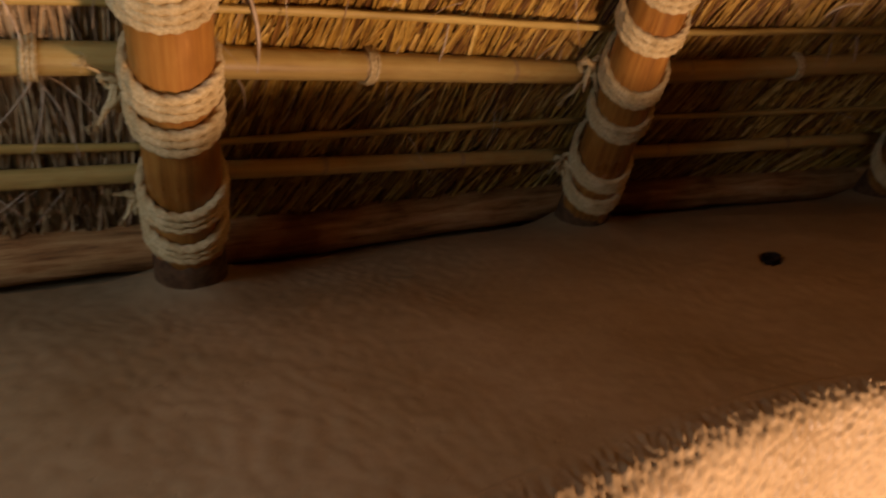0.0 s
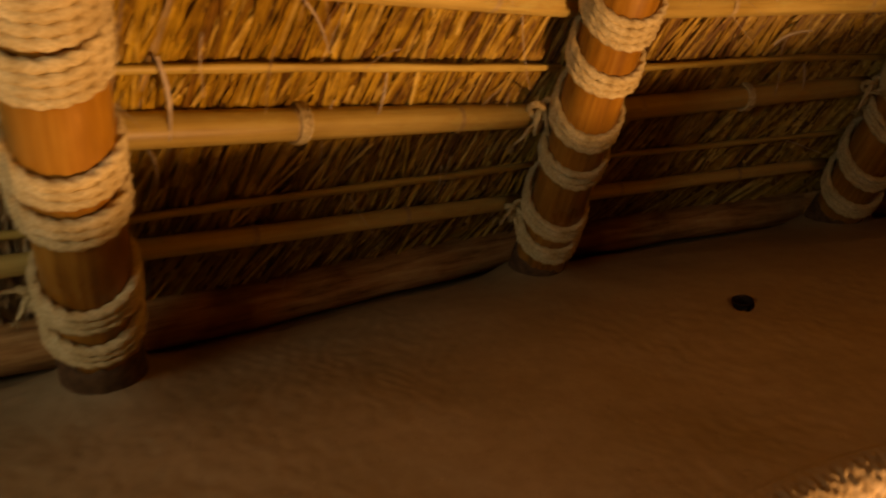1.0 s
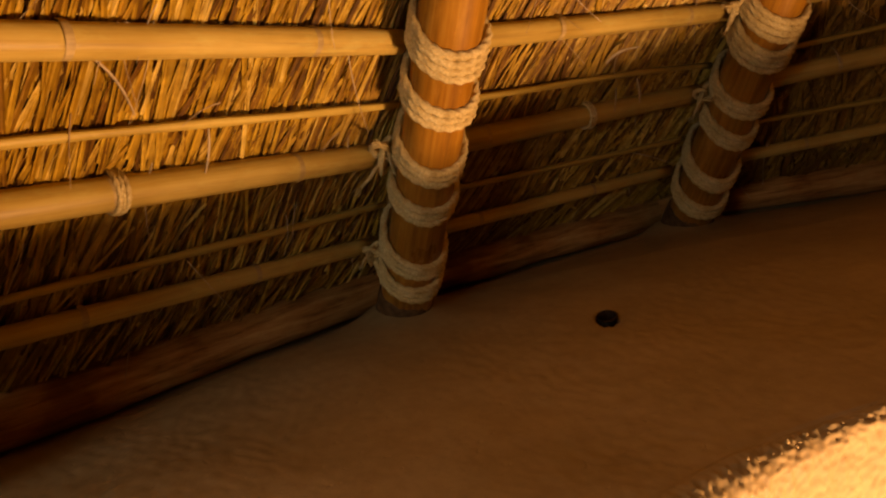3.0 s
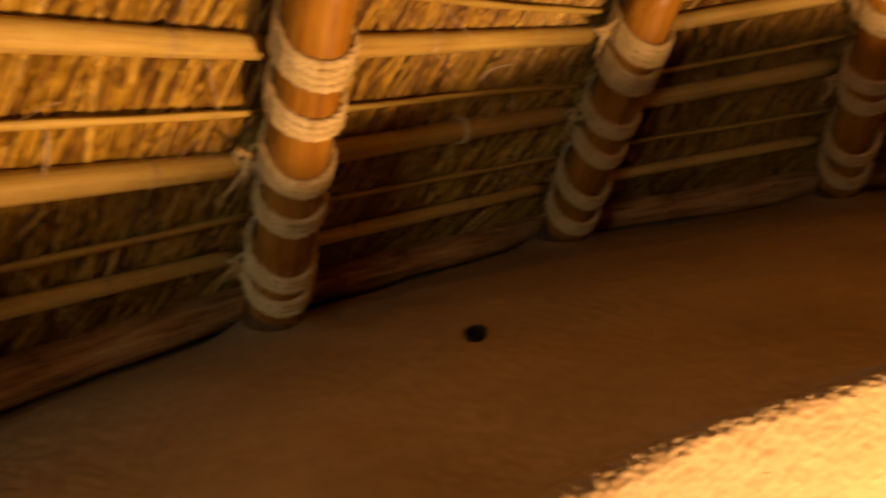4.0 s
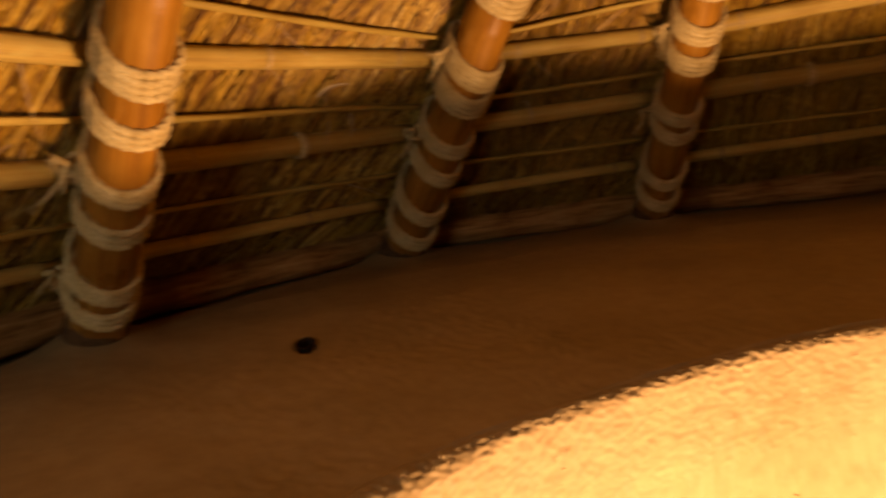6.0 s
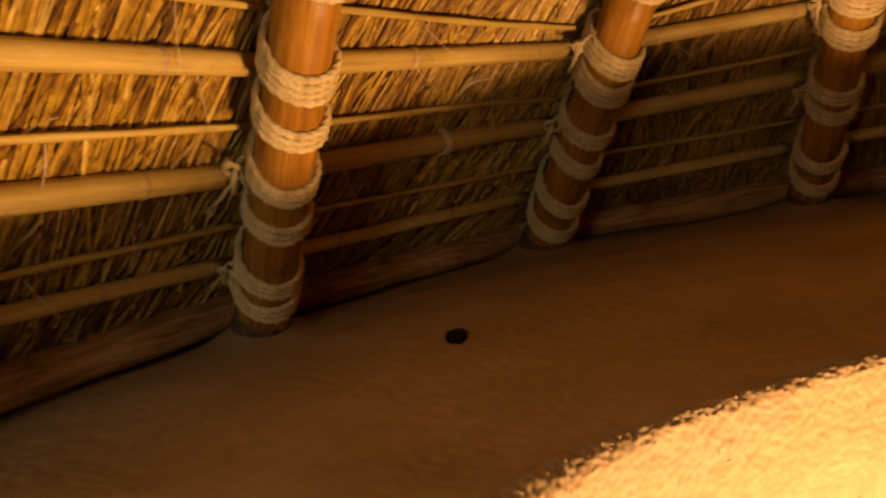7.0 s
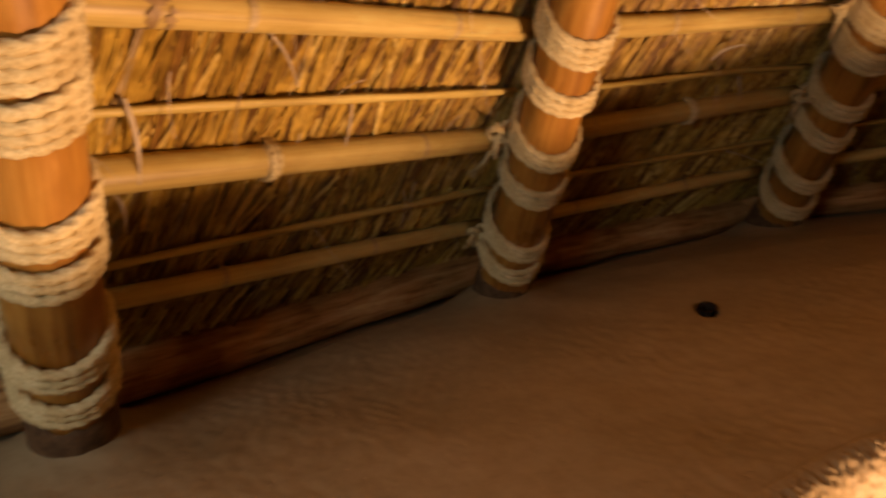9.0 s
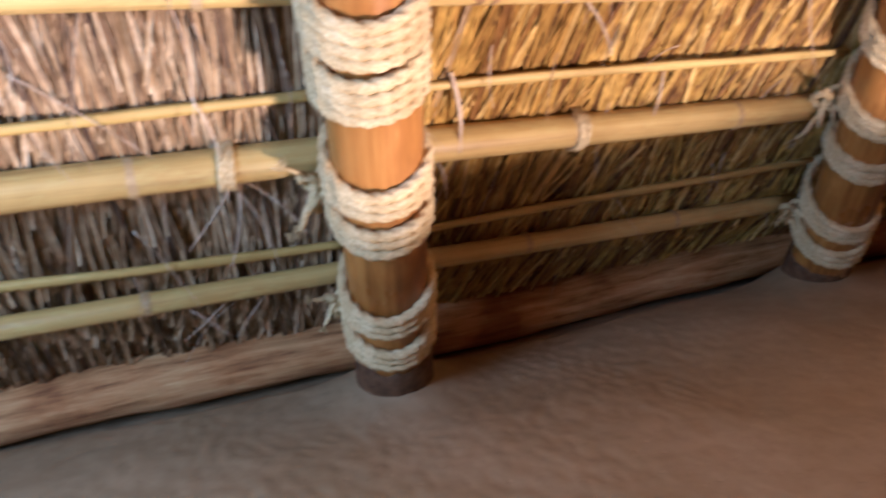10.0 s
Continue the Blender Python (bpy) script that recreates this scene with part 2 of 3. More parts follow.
def on_roof(i, u, s, off=0.0):
    """A point of the bay between rafters i and i + 1."""
    return on_rafter(i, s, off).lerp(on_rafter(i + 1, s, off), u)


def roof_out(i, u=0.5):
    d = inward(i).lerp(inward(i + 1), u).normalized()
    return -d * math.sin(SLOPE) + Vector((0, 0, math.cos(SLOPE)))


DOOR_BAY = 11

# ---- ground and wall ----
def disc(name, radius, z, material):
    n = 64
    v = [Vector((0, 0, z))] + [Vector((radius * math.cos(2 * math.pi * k / n), radius * math.sin(2 * math.pi * k / n), z)) for k in range(n)]
    return obj_from(name, v, [(0, 1 + k, 1 + (k + 1) % n) for k in range(n)], material)


tagged(disc("ground", 400, 0, EARTH_MAT), "bare packed brown earth ground", "ground", kind="structure")

INNER = [(-0.7, -0.1), (-0.45, 0.12), (-0.2, 0.33), (0.0, 0.48), (0.11, 0.565), (0.24, 0.66), (0.42, 0.755), (0.62, 0.785), (0.81, 0.775),
         (1.01, 0.75), (1.22, 0.69), (1.38, 0.585), (1.52, 0.4), (1.7, 0.1), (1.85, -0.7), (1.5, -1.5), (0.7, -1.9), (-0.2, -1.6), (-0.75, -0.9), (-0.82, -0.4)]


def polar(points):
    a = np.array([(math.atan2(y - CENTRE.y, x - CENTRE.x), math.hypot(x - CENTRE.x, y - CENTRE.y)) for x, y in points])
    a = a[np.argsort(a[:, 0])]
    th = np.concatenate([a[:, 0] - 2 * math.pi, a[:, 0], a[:, 0] + 2 * math.pi])
    fine = np.linspace(-math.pi, math.pi, 1441)
    pad = np.linspace(-2 * math.pi, 2 * math.pi, 2881)
    r = np.interp(pad, th, np.tile(a[:, 1], 3))
    k = np.hanning(71)
    r = np.convolve(r, k / k.sum(), "same")
    return lambda q: float(np.interp(q, pad, r))


inner_r = polar(INNER)
outer_r = polar([(on_rafter(i, 0).lerp(on_rafter(i + 1, 0), u) - inward(i) * 0.4).to_2d() for i in range(NR) for u in (0.0, 0.33, 0.66)])
EDGE_Z = 1.758
FEET = [on_rafter(i, 0.0) for i in range(6)]
LOGS = [(on_rafter(i, -0.045, 0.105).to_2d(), on_rafter(i + 1, -0.045, 0.105).to_2d()) for i in range(6)]
HOLE = Vector((0.545, 1.245, 0))


def mud_relief(p, kind):
    """Height of the plaster's relief: hand strokes and lumps on the top, coarse grit on the face."""
    lump = noise.noise(p * 4) * 0.006 + noise.noise(p * 11 + Vector((7, 1, 3))) * 0.0018
    if kind:
        grit = noise.noise(p * 60) * 0.0008 + noise.noise(p * 150) * 0.0016
        chip = max(0.0, noise.noise(p * 135 + Vector((2, 8, 5))) - 0.12) * 0.0055 * kind
        return lump * 0.8 + grit * (1.0 + 0.6 * kind) + chip * max(0.0, min(1.0, 0.6 + 1.6 * noise.noise(p * 6)))
    return lump


def wall():
    thetas = []
    q = -math.pi
    lo, hi = math.atan2(0.95, 1.9), math.atan2(0.55, -1.25)
    while q < math.pi - 1e-6:
        thetas.append(q)
        q += 0.0032 if lo - 0.25 < q < hi + 0.2 else 0.06
    door_at, door_half = -2.81, 0.2
    # across: the outer face, the top from outside in, the rounded lip, the inner face down to the floor
    tops = np.concatenate([np.linspace(1.0, 0.12, 150), np.linspace(0.115, 0.0, 26)])
    lip = np.linspace(0, math.pi / 2, 24)[1:]
    downs = np.concatenate([np.linspace(0.003, 0.13, 44), np.linspace(0.138, 0.5, 44), np.linspace(0.6, EDGE_Z - 0.045, 8)])
    verts, cols = [], 0
    for th in thetas:
        d = Vector((math.cos(th), math.sin(th), 0))
        R = 0.02 + 0.03 * max(0.0, min(1.0, (0.6 - (CENTRE + d * inner_r(th)).x) / 0.45))
        ri, ro = inner_r(th) + 0.0102 - 0.41 * R, outer_r(th)
        lipx = ri + R
        row = [CENTRE + d * ro]
        for v in tops:
            p = CENTRE + d * (lipx + (ro - lipx) * v)
            z = EDGE_Z + 0.066 * min(1.0, v * (ro - lipx) / 0.75)
            w = Vector((p.x + 0.03 * noise.noise(p * 7), p.y + 0.03 * noise.noise(p * 7 + Vector((5, 2, 0))), 0))
            strokes = abs(noise.noise(Vector((w.x * 34 + 6 * w.y, w.y * 26, 2.0)))) + 0.5 * noise.noise(Vector((w.x * 62, w.y * 48, 5.0)))
            strokes *= max(0.0, min(1.0, 0.35 + 1.1 * noise.noise(p * 3.1 + Vector((3, 9, 1))) + 0.9 * max(0.0, min(1.0, (0.2 - p.x) / 0.5))))
            cross = noise.noise(Vector((p.x * 9, p.y * 52, 5.0))) * max(0.0, noise.noise(p * 2.3 + Vector((1, 4, 8))))
            z += mud_relief(p, 0) + strokes * 0.002 + cross * 0.0008 + noise.noise(p * 90) * 0.0004
            for la, lb in LOGS:
                t = max(0.0, min(1.0, (p.to_2d() - la).dot(lb - la) / (lb - la).length_squared))
                z -= 0.012 * math.exp(-(((p.to_2d() - la.lerp(lb, t)).length / 0.042) ** 4))
            for foot in FEET:
                z += 0.034 * math.exp(-((p.x - foot.x) ** 2 + (p.y - foot.y) ** 2) / 0.0055)
            hx, hy = p.x - HOLE.x, p.y - HOLE.y
            hd = math.hypot((0.914 * hx - 0.407 * hy) / 0.0145, (0.407 * hx + 0.914 * hy) / 0.034)
            if hd < 1.6:
                z -= 0.055 * max(0.0, min(1.0, (1.15 - hd) / 0.25))
            row.append(Vector((p.x, p.y, z)))
        for a in lip:
            n = -d * math.sin(a) + Vector((0, 0, math.cos(a)))
            p = CENTRE + d * lipx + n * R + Vector((0, 0, EDGE_Z - R))
            kind = min(1.0, a / 0.5)
            row.append(p + n * (mud_relief(p, 0) * (1 - kind) + mud_relief(p, 1.0) * kind))
        for z in downs:
            p = CENTRE + d * ri + Vector((0, 0, EDGE_Z - R - z))
            kind = max(0.0, 1 - z / 0.12)
            w = min(1.0, z / 0.1)
            stroke = noise.noise(Vector((th * 60, p.z * 7, 4.0))) * 0.0012 * w
            row.append(p - d * (mud_relief(p, 0.08 + kind * 0.92) + stroke + 0.012 * noise.noise(p * 2.2) * w))
        cols = len(row)
        verts += row
    n = len(thetas)
    faces = []
    for k in range(n):
        if abs(math.remainder(thetas[k] - door_at, 2 * math.pi)) < door_half:
            continue
        a, b = k * cols, ((k + 1) % n) * cols
        for j in range(cols - 1):
            faces.append((a + j, a + j + 1, b + j + 1, b + j))
    ob = obj_from("wall_round", verts, faces, MUD_MAT)
    return tagged(ob, "thick round brown mud-plastered wall with broad rough top", "wall", kind="structure")


wall()


def peg_hole():
    n, verts, faces = 26, [], []
    for r, z in ((1.12, 0.003), (1.02, 0.004), (0.95, -0.004), (0.88, -0.03), (0.7, -0.045)):
        for k in range(n):
            q = 2 * math.pi * k / n
            w = r * (1 + 0.08 * noise.noise(Vector((math.cos(q) * 1.5, math.sin(q) * 1.5, 3))))
            verts.append(Vector((0.0145 * w * math.cos(q), 0.034 * w * math.sin(q), z)))
    for a in range(4):
        for k in range(n):
            faces.append((a * n + k, a * n + (k + 1) % n, (a + 1) * n + (k + 1) % n, (a + 1) * n + k))
    faces.append(tuple(4 * n + k for k in range(n)))
    ob = obj_from("peg_hole", verts, faces, HOLE_SHADE_MAT)
    ob.matrix_basis = pose(HOLE.x, HOLE.y, 1.797, 0, 0, -24)
    return tagged(ob, "small dark hole in the mud wall top", "hole")


peg_hole()


def lip_crumbs():
    """Crumbs of daub that stand out along the wall's inner lip."""
    rnd = random.Random(15)
    some = []
    for _ in range(380):
        th = rnd.uniform(0.1, 2.6)
        d = Vector((math.cos(th), math.sin(th), 0))
        if noise.noise(Vector((th * 9, 0, 1))) < rnd.uniform(-0.45, 0.3):
            continue
        a = rnd.uniform(0.45, 1.4)
        n = -d * math.sin(a) + Vector((0, 0, math.cos(a)))
        if (CENTRE + d * inner_r(th)).x < 0.45:
            continue
        c = CENTRE + d * (inner_r(th) + 0.022) + n * (0.0205 + rnd.uniform(-0.001, 0.001)) + Vector((0, 0, EDGE_Z - 0.02))
        size = rnd.choice((0.0012, 0.0016, 0.0022, 0.003))
        axis = Vector((rnd.uniform(-1, 1), rnd.uniform(-1, 1), rnd.uniform(-1, 1))).normalized()
        m = Matrix.Rotation(rnd.uniform(0, 6), 3, axis)
        corners = [m @ Vector(q) * size * rnd.uniform(0.7, 1.35) + c for q in ((1.3, 0, 0), (-1.3, 0, 0), (0, 1, 0), (0, -1, 0), (0, 0, 0.8), (0, 0, -0.8))]
        some.append((corners, [(0, 2, 4), (2, 1, 4), (1, 3, 4), (3, 0, 4), (2, 0, 5), (1, 2, 5), (3, 1, 5), (0, 3, 5)]))
    ob = obj_from("daub_crumbs", *joined(some), MUD_MAT, smooth=False)
    return tagged(ob, "loose sandy daub crumbs along the wall lip", "crumbs", kind="stuff")


def straw_flecks():
    """Chopped straw caught in the plaster of the wall's inner face."""
    rnd = random.Random(16)
    some = []
    for _ in range(70):
        th, z = rnd.uniform(0.1, 2.2), rnd.uniform(0.002, 0.3) ** 1.1
        d = Vector((math.cos(th), math.sin(th), 0))
        along = (Vector((-d.y, d.x, 0)) * rnd.gauss(0, 0.7) + Vector((0, 0, 1)) * rnd.gauss(0, 1)).normalized()
        c = CENTRE + d * (inner_r(th) - 0.0005) + Vector((0, 0, EDGE_Z - 0.038 - z))
        half = rnd.uniform(0.002, 0.006)
        bend = d * rnd.uniform(-0.001, 0.003)
        some.append(tube([c - along * half + bend, c, c + along * half + bend], rnd.uniform(0.0003, 0.0006), 4))
    ob = obj_from("straw_flecks", *joined(some), SHEATH_MAT)
    return tagged(ob, "short chopped straw caught in the wall plaster", "straw", kind="stuff")


lip_crumbs()
straw_flecks()


# ---- roof ----
def thatch_backing():
    verts, faces = [], []
    levels = [(-0.55, 0.29), (0.0, 0.21), (0.2, 0.15), (0.6, 0.15), (0.9, 0.15), (1.2, 0.15)]
    for i in range(NR):
        for s, off in levels:
            verts.append(on_rafter(i, s, off))
    apex = len(verts)
    verts.append(CENTRE + Vector((0, 0, 3.55)))
    m = len(levels)
    for i in range(NR):
        k = (i + 1) % NR
        for j in range(m - 1):
            if i == DOOR_BAY and j < 1:
                continue
            faces.append((i * m + j, k * m + j, k * m + j + 1, i * m + j + 1))
        faces.append((i * m + m - 1, k * m + m - 1, apex))
    ob = obj_from("roof", verts, faces, BACKING_MAT)
    return tagged(ob, "dark packed thatch mass of the conical roof", "roof", kind="structure")


thatch_backing()


def straw(rnd, foot, way, out, side, length, width, curl):
    """One dry stalk: a folded blade in three stretches."""
    verts, faces = [], []
    for k in range(4):
        t = k / 3
        c = foot + way * length * t + out * curl[0] * math.sin(t * math.pi) + side * curl[1] * t * t
        w = width * (1.0 - 0.35 * t if k else 0.75)
        verts += [c - side * w, c - out * w * 0.7, c + side * w]
    for k in range(3):
        o = k * 3
        faces += [(o, o + 1, o + 4, o + 3), (o + 1, o + 2, o + 5, o + 4)]
    return verts, faces


# leaning of the stalks (degrees), lowest and highest stretch of each bay that is seen
LEANS = {0: 3, 1: 27, 2: 30, 3: 8, 4: 2, 5: 0}


def tuck(s):
    """How far the thatch draws back low down, to pass behind the log on the wall."""
    return 0.36 * min(0.17, max(0.0, 0.1 - s))


def thatch(i, lean):
    rnd = random.Random(50 + i)
    verts, faces = [], []
    for course in range(12):
        s0 = -0.16 + course * 0.09
        for layer in range(3):
            width_at = (on_roof(i, 1, s0) - on_roof(i, 0, s0)).length
            count = int(width_at / (0.0085, 0.0055, 0.0042)[layer])
            for k in range(count):
                u = (k + rnd.random()) / count
                u = -0.04 + 1.08 * u
                s = s0 + rnd.uniform(-0.06, 0.05)
                clump = noise.noise(Vector((u * 9 + i * 5, s * 7, layer)))
                broad = max(0.0, min(1.0, (i + u - 2.25) / 0.6, (4.1 - i - u) / 0.2))
                off = 0.088 + 0.0042 * layer + (rnd.uniform(-0.0028, 0.0034) + 0.0035 * clump) * (1 - 0.6 * broad)
                foot = on_roof(i, u, s, off + tuck(s))
                ang = radians(lean * (1.0 if layer else 0.85) + rnd.gauss(0, 6.5 + 12 * broad) + 9 * clump)
                if rnd.random() < 0.03:
                    ang += rnd.uniform(-0.35, 0.35)
                length = rnd.uniform(0.25, 0.45)
                s2 = s + length * math.cos(ang)
                tip = on_roof(i, u + length * math.sin(ang) / width_at, s2, off + 0.004 + tuck(s2))
                out = roof_out(i, u)
                way2 = (tip - foot).normalized()
                side2 = way2.cross(out).normalized()
                v, fc = straw(rnd, foot, way2, -out, side2, length, rnd.uniform(0.0016, 0.0042) * (1 + 2.4 * broad) * (1.4 if rnd.random() < 0.12 else 1),
                              (rnd.uniform(-0.0008, 0.001), rnd.uniform(-0.008, 0.008)))
                o = len(verts)
                verts += v
                faces += [tuple(q + o for q in g) for g in fc]
    ob = obj_from("thatch", verts, faces, {0: PALE_STRAW_MAT, 3: LEAF_MAT}.get(i, STRAW_MAT), smooth=False)
    return tagged(ob, {0: "greyish straw thatch near the doorway", 3: "broad brown dry leaf thatch under the roof"}.get(i, "golden dry straw thatch tied under the roof"), "thatch", "roof thatch", "stuff")


for bay, lean in LEANS.items():
    thatch(bay, lean)


# ---- bamboo poles ----
def pole_mesh(name, length, r0, r1, joints, material, rnd, bow=0.004, sides=24):
    """A bamboo pole along z with swollen joints."""
    zs = sorted(set([0.0, length] + [length * k / 14 for k in range(15)] + [z + d for z in joints for d in (-0.012, -0.005, -0.002, 0.002, 0.005, 0.012) if 0 < z + d < length]))
    ph = rnd.uniform(0, 6)
    verts, faces = [], []
    for z in zs:
        r = r0 + (r1 - r0) * z / length
        for j in joints:
            d = abs(z - j)
            r += 0.0011 * math.exp(-((d / 0.005) ** 2)) * (r0 / 0.03) - (0.0009 if 0.001 < d < 0.003 else 0)
        cx, cy = bow * math.sin(z / length * 3 + ph), bow * math.cos(z / length * 2.3 + ph)
        for k in range(sides):
            q = 2 * math.pi * k / sides
            rr = r * (1 + 0.018 * math.cos(2 * q + ph) + 0.012 * math.cos(5 * q + ph * 2 + z * 2))
            verts.append(Vector((cx + rr * math.cos(q), cy + rr * math.sin(q), z)))
    for a in range(len(zs) - 1):
        for k in range(sides):
            faces.append((a * sides + k, a * sides + (k + 1) % sides, (a + 1) * sides + (k + 1) % sides, (a + 1) * sides + k))
    faces.append(tuple(range(sides))[::-1])
    faces.append(tuple((len(zs) - 1) * sides + k for k in range(sides)))
    return mesh_of(name, verts, faces, material)


def band_mesh(r):
    """The pale scar of a bamboo joint."""
    prof = [(-0.0045, 0.0002), (-0.002, 0.0016), (0.0, 0.0006), (0.002, 0.0018), (0.0045, 0.0002)]
    verts, faces, n = [], [], 28
    for z, d in prof:
        for k in range(n):
            q = 2 * math.pi * k / n
            rr = r + 0.0009 + d * 0.5
            verts.append(Vector((rr * math.cos(q), rr * math.sin(q), z)))
    for a in range(len(prof) - 1):
        for k in range(n):
            faces.append((a * n + k, a * n + (k + 1) % n, (a + 1) * n + (k + 1) % n, (a + 1) * n + k))
    return mesh_of("joint", verts, faces, JOINT_MAT)


def lashing_mesh(r, turns, strand, back, rnd, tilt=0.0, lay=18):
    """Rope turns round a pole along z; back: how far the loop reaches out (+y) round what lies behind."""
    some = []
    for t in range(turns):
        path, n = [], 190
        z0 = (t - (turns - 1) / 2) * strand * 1.92
        ph = rnd.uniform(0, 6)
        lean = tilt + rnd.uniform(-0.012, 0.012)
        for k in range(n):
            q = 2 * math.pi * k / n
            rr = r + strand * 0.82 + 0.0007 * math.sin(3 * q + ph)
            x, y = rr * math.cos(q), rr * math.sin(q)
            if y > 0:
                x *= 1 - 0.3 * (y / rr) ** 2
                y *= 1 + back / rr
            path.append(Vector((x, y, z0 + lean * y + 0.0006 * math.sin(2 * q + ph))))
        some.append(tube(path, strand, 12, True, twist=2 * math.pi * lay / n, lobes=3, depth=0.17))
    return mesh_of("rope_lashing", *joined(some), ROPE_MAT)


def rope_knot(m, rnd, size, strand):
    """A clumsy granny knot with frayed ends."""
    ob = thing("rope_knot", m, "frayed pale rope knot tied beside a bamboo rafter", "knot", "rope knots")
    n, path = 110, []
    for k in range(n):
        q = 2 * math.pi * k / n
        path.append(Vector((math.sin(q) + 1.5 * math.sin(2 * q), 0.8 * -math.sin(3 * q), 1.5 * (math.cos(q) - 1.5 * math.cos(2 * q)))) * size * 0.36)
    part("knot_loop", mesh_of("knot_loop", *tube(path, strand, 9, True, twist=0.7, lobes=3, depth=0.25), ROPE_MAT), ob)
    for end in range(3):
        some = []
        a = Vector((0, 0, size * (0.5 if end else -0.4)))
        go = Vector((rnd.uniform(-0.8, 0.3), rnd.uniform(-0.8, -0.1), rnd.uniform(-0.9, 1.0))).normalized()
        path = [a + go * size * 0.42 * k + Vector((rnd.uniform(-1, 1), rnd.uniform(-1, 1), -k * 0.3)) * size * 0.1 for k in range(6)]
        some.append(tube(path, [strand * (1 - 0.12 * k) for k in range(6)], 8, False, twist=0.9, lobes=3, depth=0.25))
        for hair in range(9):
            h = [path[-1] + (go + Vector((rnd.uniform(-1, 1), rnd.uniform(-1, 1), rnd.uniform(-1, 1))) * 0.7).normalized() * size * 0.22 * k for k in range(4)]
            some.append(tube(h, 0.0005, 3))
        part("rope_end", mesh_of("rope_end", *joined(some), ROPE_MAT), ob, None, "loose frayed rope end")
    return ob


RINGS = {
    1: (0.142, 0.2, 0.325, 0.376, 0.49, 0.546, 0.7), 2: (0.13, 0.184, 0.304, 0.38, 0.48, 0.562, 0.7), 3: (0.13, 0.21, 0.321, 0.395, 0.51, 0.571, 0.736),
    4: (0.134, 0.21, 0.352, 0.405, 0.552, 0.628, 0.737), 5: (0.145, 0.24, 0.385, 0.465, 0.605, 0.68),
}


def collar_mesh(r, top, rnd):
    """Dark collar round the foot of a rafter, uneven at its upper edge."""
    n, verts, faces = 44, [], []
    ph = rnd.uniform(0, 9)
    for k in range(n):
        q = 2 * math.pi * k / n
        ring = Vector((math.cos(q), math.sin(q), 0))
        h = top - 0.054 + 0.012 * noise.noise(ring * 2 + Vector((ph, 0, 0))) + 0.006 * noise.noise(ring * 7 + Vector((ph, 3, 0)))
        for z, d in ((-0.03, 0.007), (h * 0.4, 0.0042), (h - 0.012, 0.0026), (h - 0.003, 0.0016), (h, -0.0015)):
            w = r * 1.03 + d + 0.0012 * noise.noise(ring * 6 + Vector((ph, z * 60, 0)))
            verts.append(ring * w + Vector((0, 0, z)))
    for k in range(n):
        o, p = k * 5, (k + 1) % n * 5
        for j in range(4):
            faces.append((o + j, p + j, p + j + 1, o + j + 1))
    return mesh_of("foot_collar", verts, faces, DARK_COLLAR_MAT)


def rafter(i):
    rnd = random.Random(200 + i)
    r = RAFTERS[i][4]
    a, b = on_rafter(i, 0.0), on_rafter(i, 1.25)
    out = -inward(i) * math.sin(SLOPE) + Vector((0, 0, math.cos(SLOPE)))
    base = frame_along(a, b, out)
    ob = thing("rafter", base, "thick lacquered orange-brown bamboo rafter lashed with pale rope", "rafter", "bamboo rafters")
    joints = [0.27 + rnd.uniform(-0.02, 0.02), 0.64 + rnd.uniform(-0.02, 0.02), 0.98]
    part("pole", pole_mesh("pole", 1.31, r * 1.03, r * 0.94, [j + 0.06 for j in joints], RAFTER_MAT, rnd, 0.002, 32), ob, Matrix.Translation((0, 0, -0.06)))
    if i in RINGS:
        part("foot_collar", collar_mesh(r, RINGS[i][0], rnd), ob, None, "dark uneven collar round the foot")
    for s in RINGS.get(i, ()):
        low = s < 0.25
        turns = rnd.choice((3, 4, 4)) if s > 0.45 else 3
        tilt = rnd.uniform(0.26, 0.4)
        me = lashing_mesh(r * (1.0 if not low else 1.02), turns, 0.006 * (r / 0.045) ** 0.6, 0.022, rnd, tilt)
        part("rope_lashing", me, ob, Matrix.Translation((0, 0, s)) @ Matrix.Rotation(rnd.uniform(-0.2, 0.2), 4, "Z"), "pale twisted sisal rope turns")
    return ob


for i in range(NR):
    rafter(i)

# knots at the crossings: rafter, height along it, size
for i, s, size in ((1, 0.33, 0.022), (1, 0.15, 0.016), (2, 0.36, 0.026), (2, 0.155, 0.018), (3, 0.37, 0.024), (3, 0.56, 0.018), (4, 0.36, 0.018), (4, 0.58, 0.022), (5, 0.6, 0.02)):
    rnd = random.Random(i * 31 + int(s * 100))
    r = RAFTERS[i][4]
    out = -inward(i) * math.sin(SLOPE) + Vector((0, 0, math.cos(SLOPE)))
    base = frame_along(on_rafter(i, s), on_rafter(i, s + 0.1), out)
    left = 1 if base.to_3x3().col[0].dot(Vector((-1, -0.4, 0))) > 0 else -1
    rope_knot(base @ Matrix.Translation(((r + 0.014) * left, 0.03, 0)), rnd, size, 0.0046)

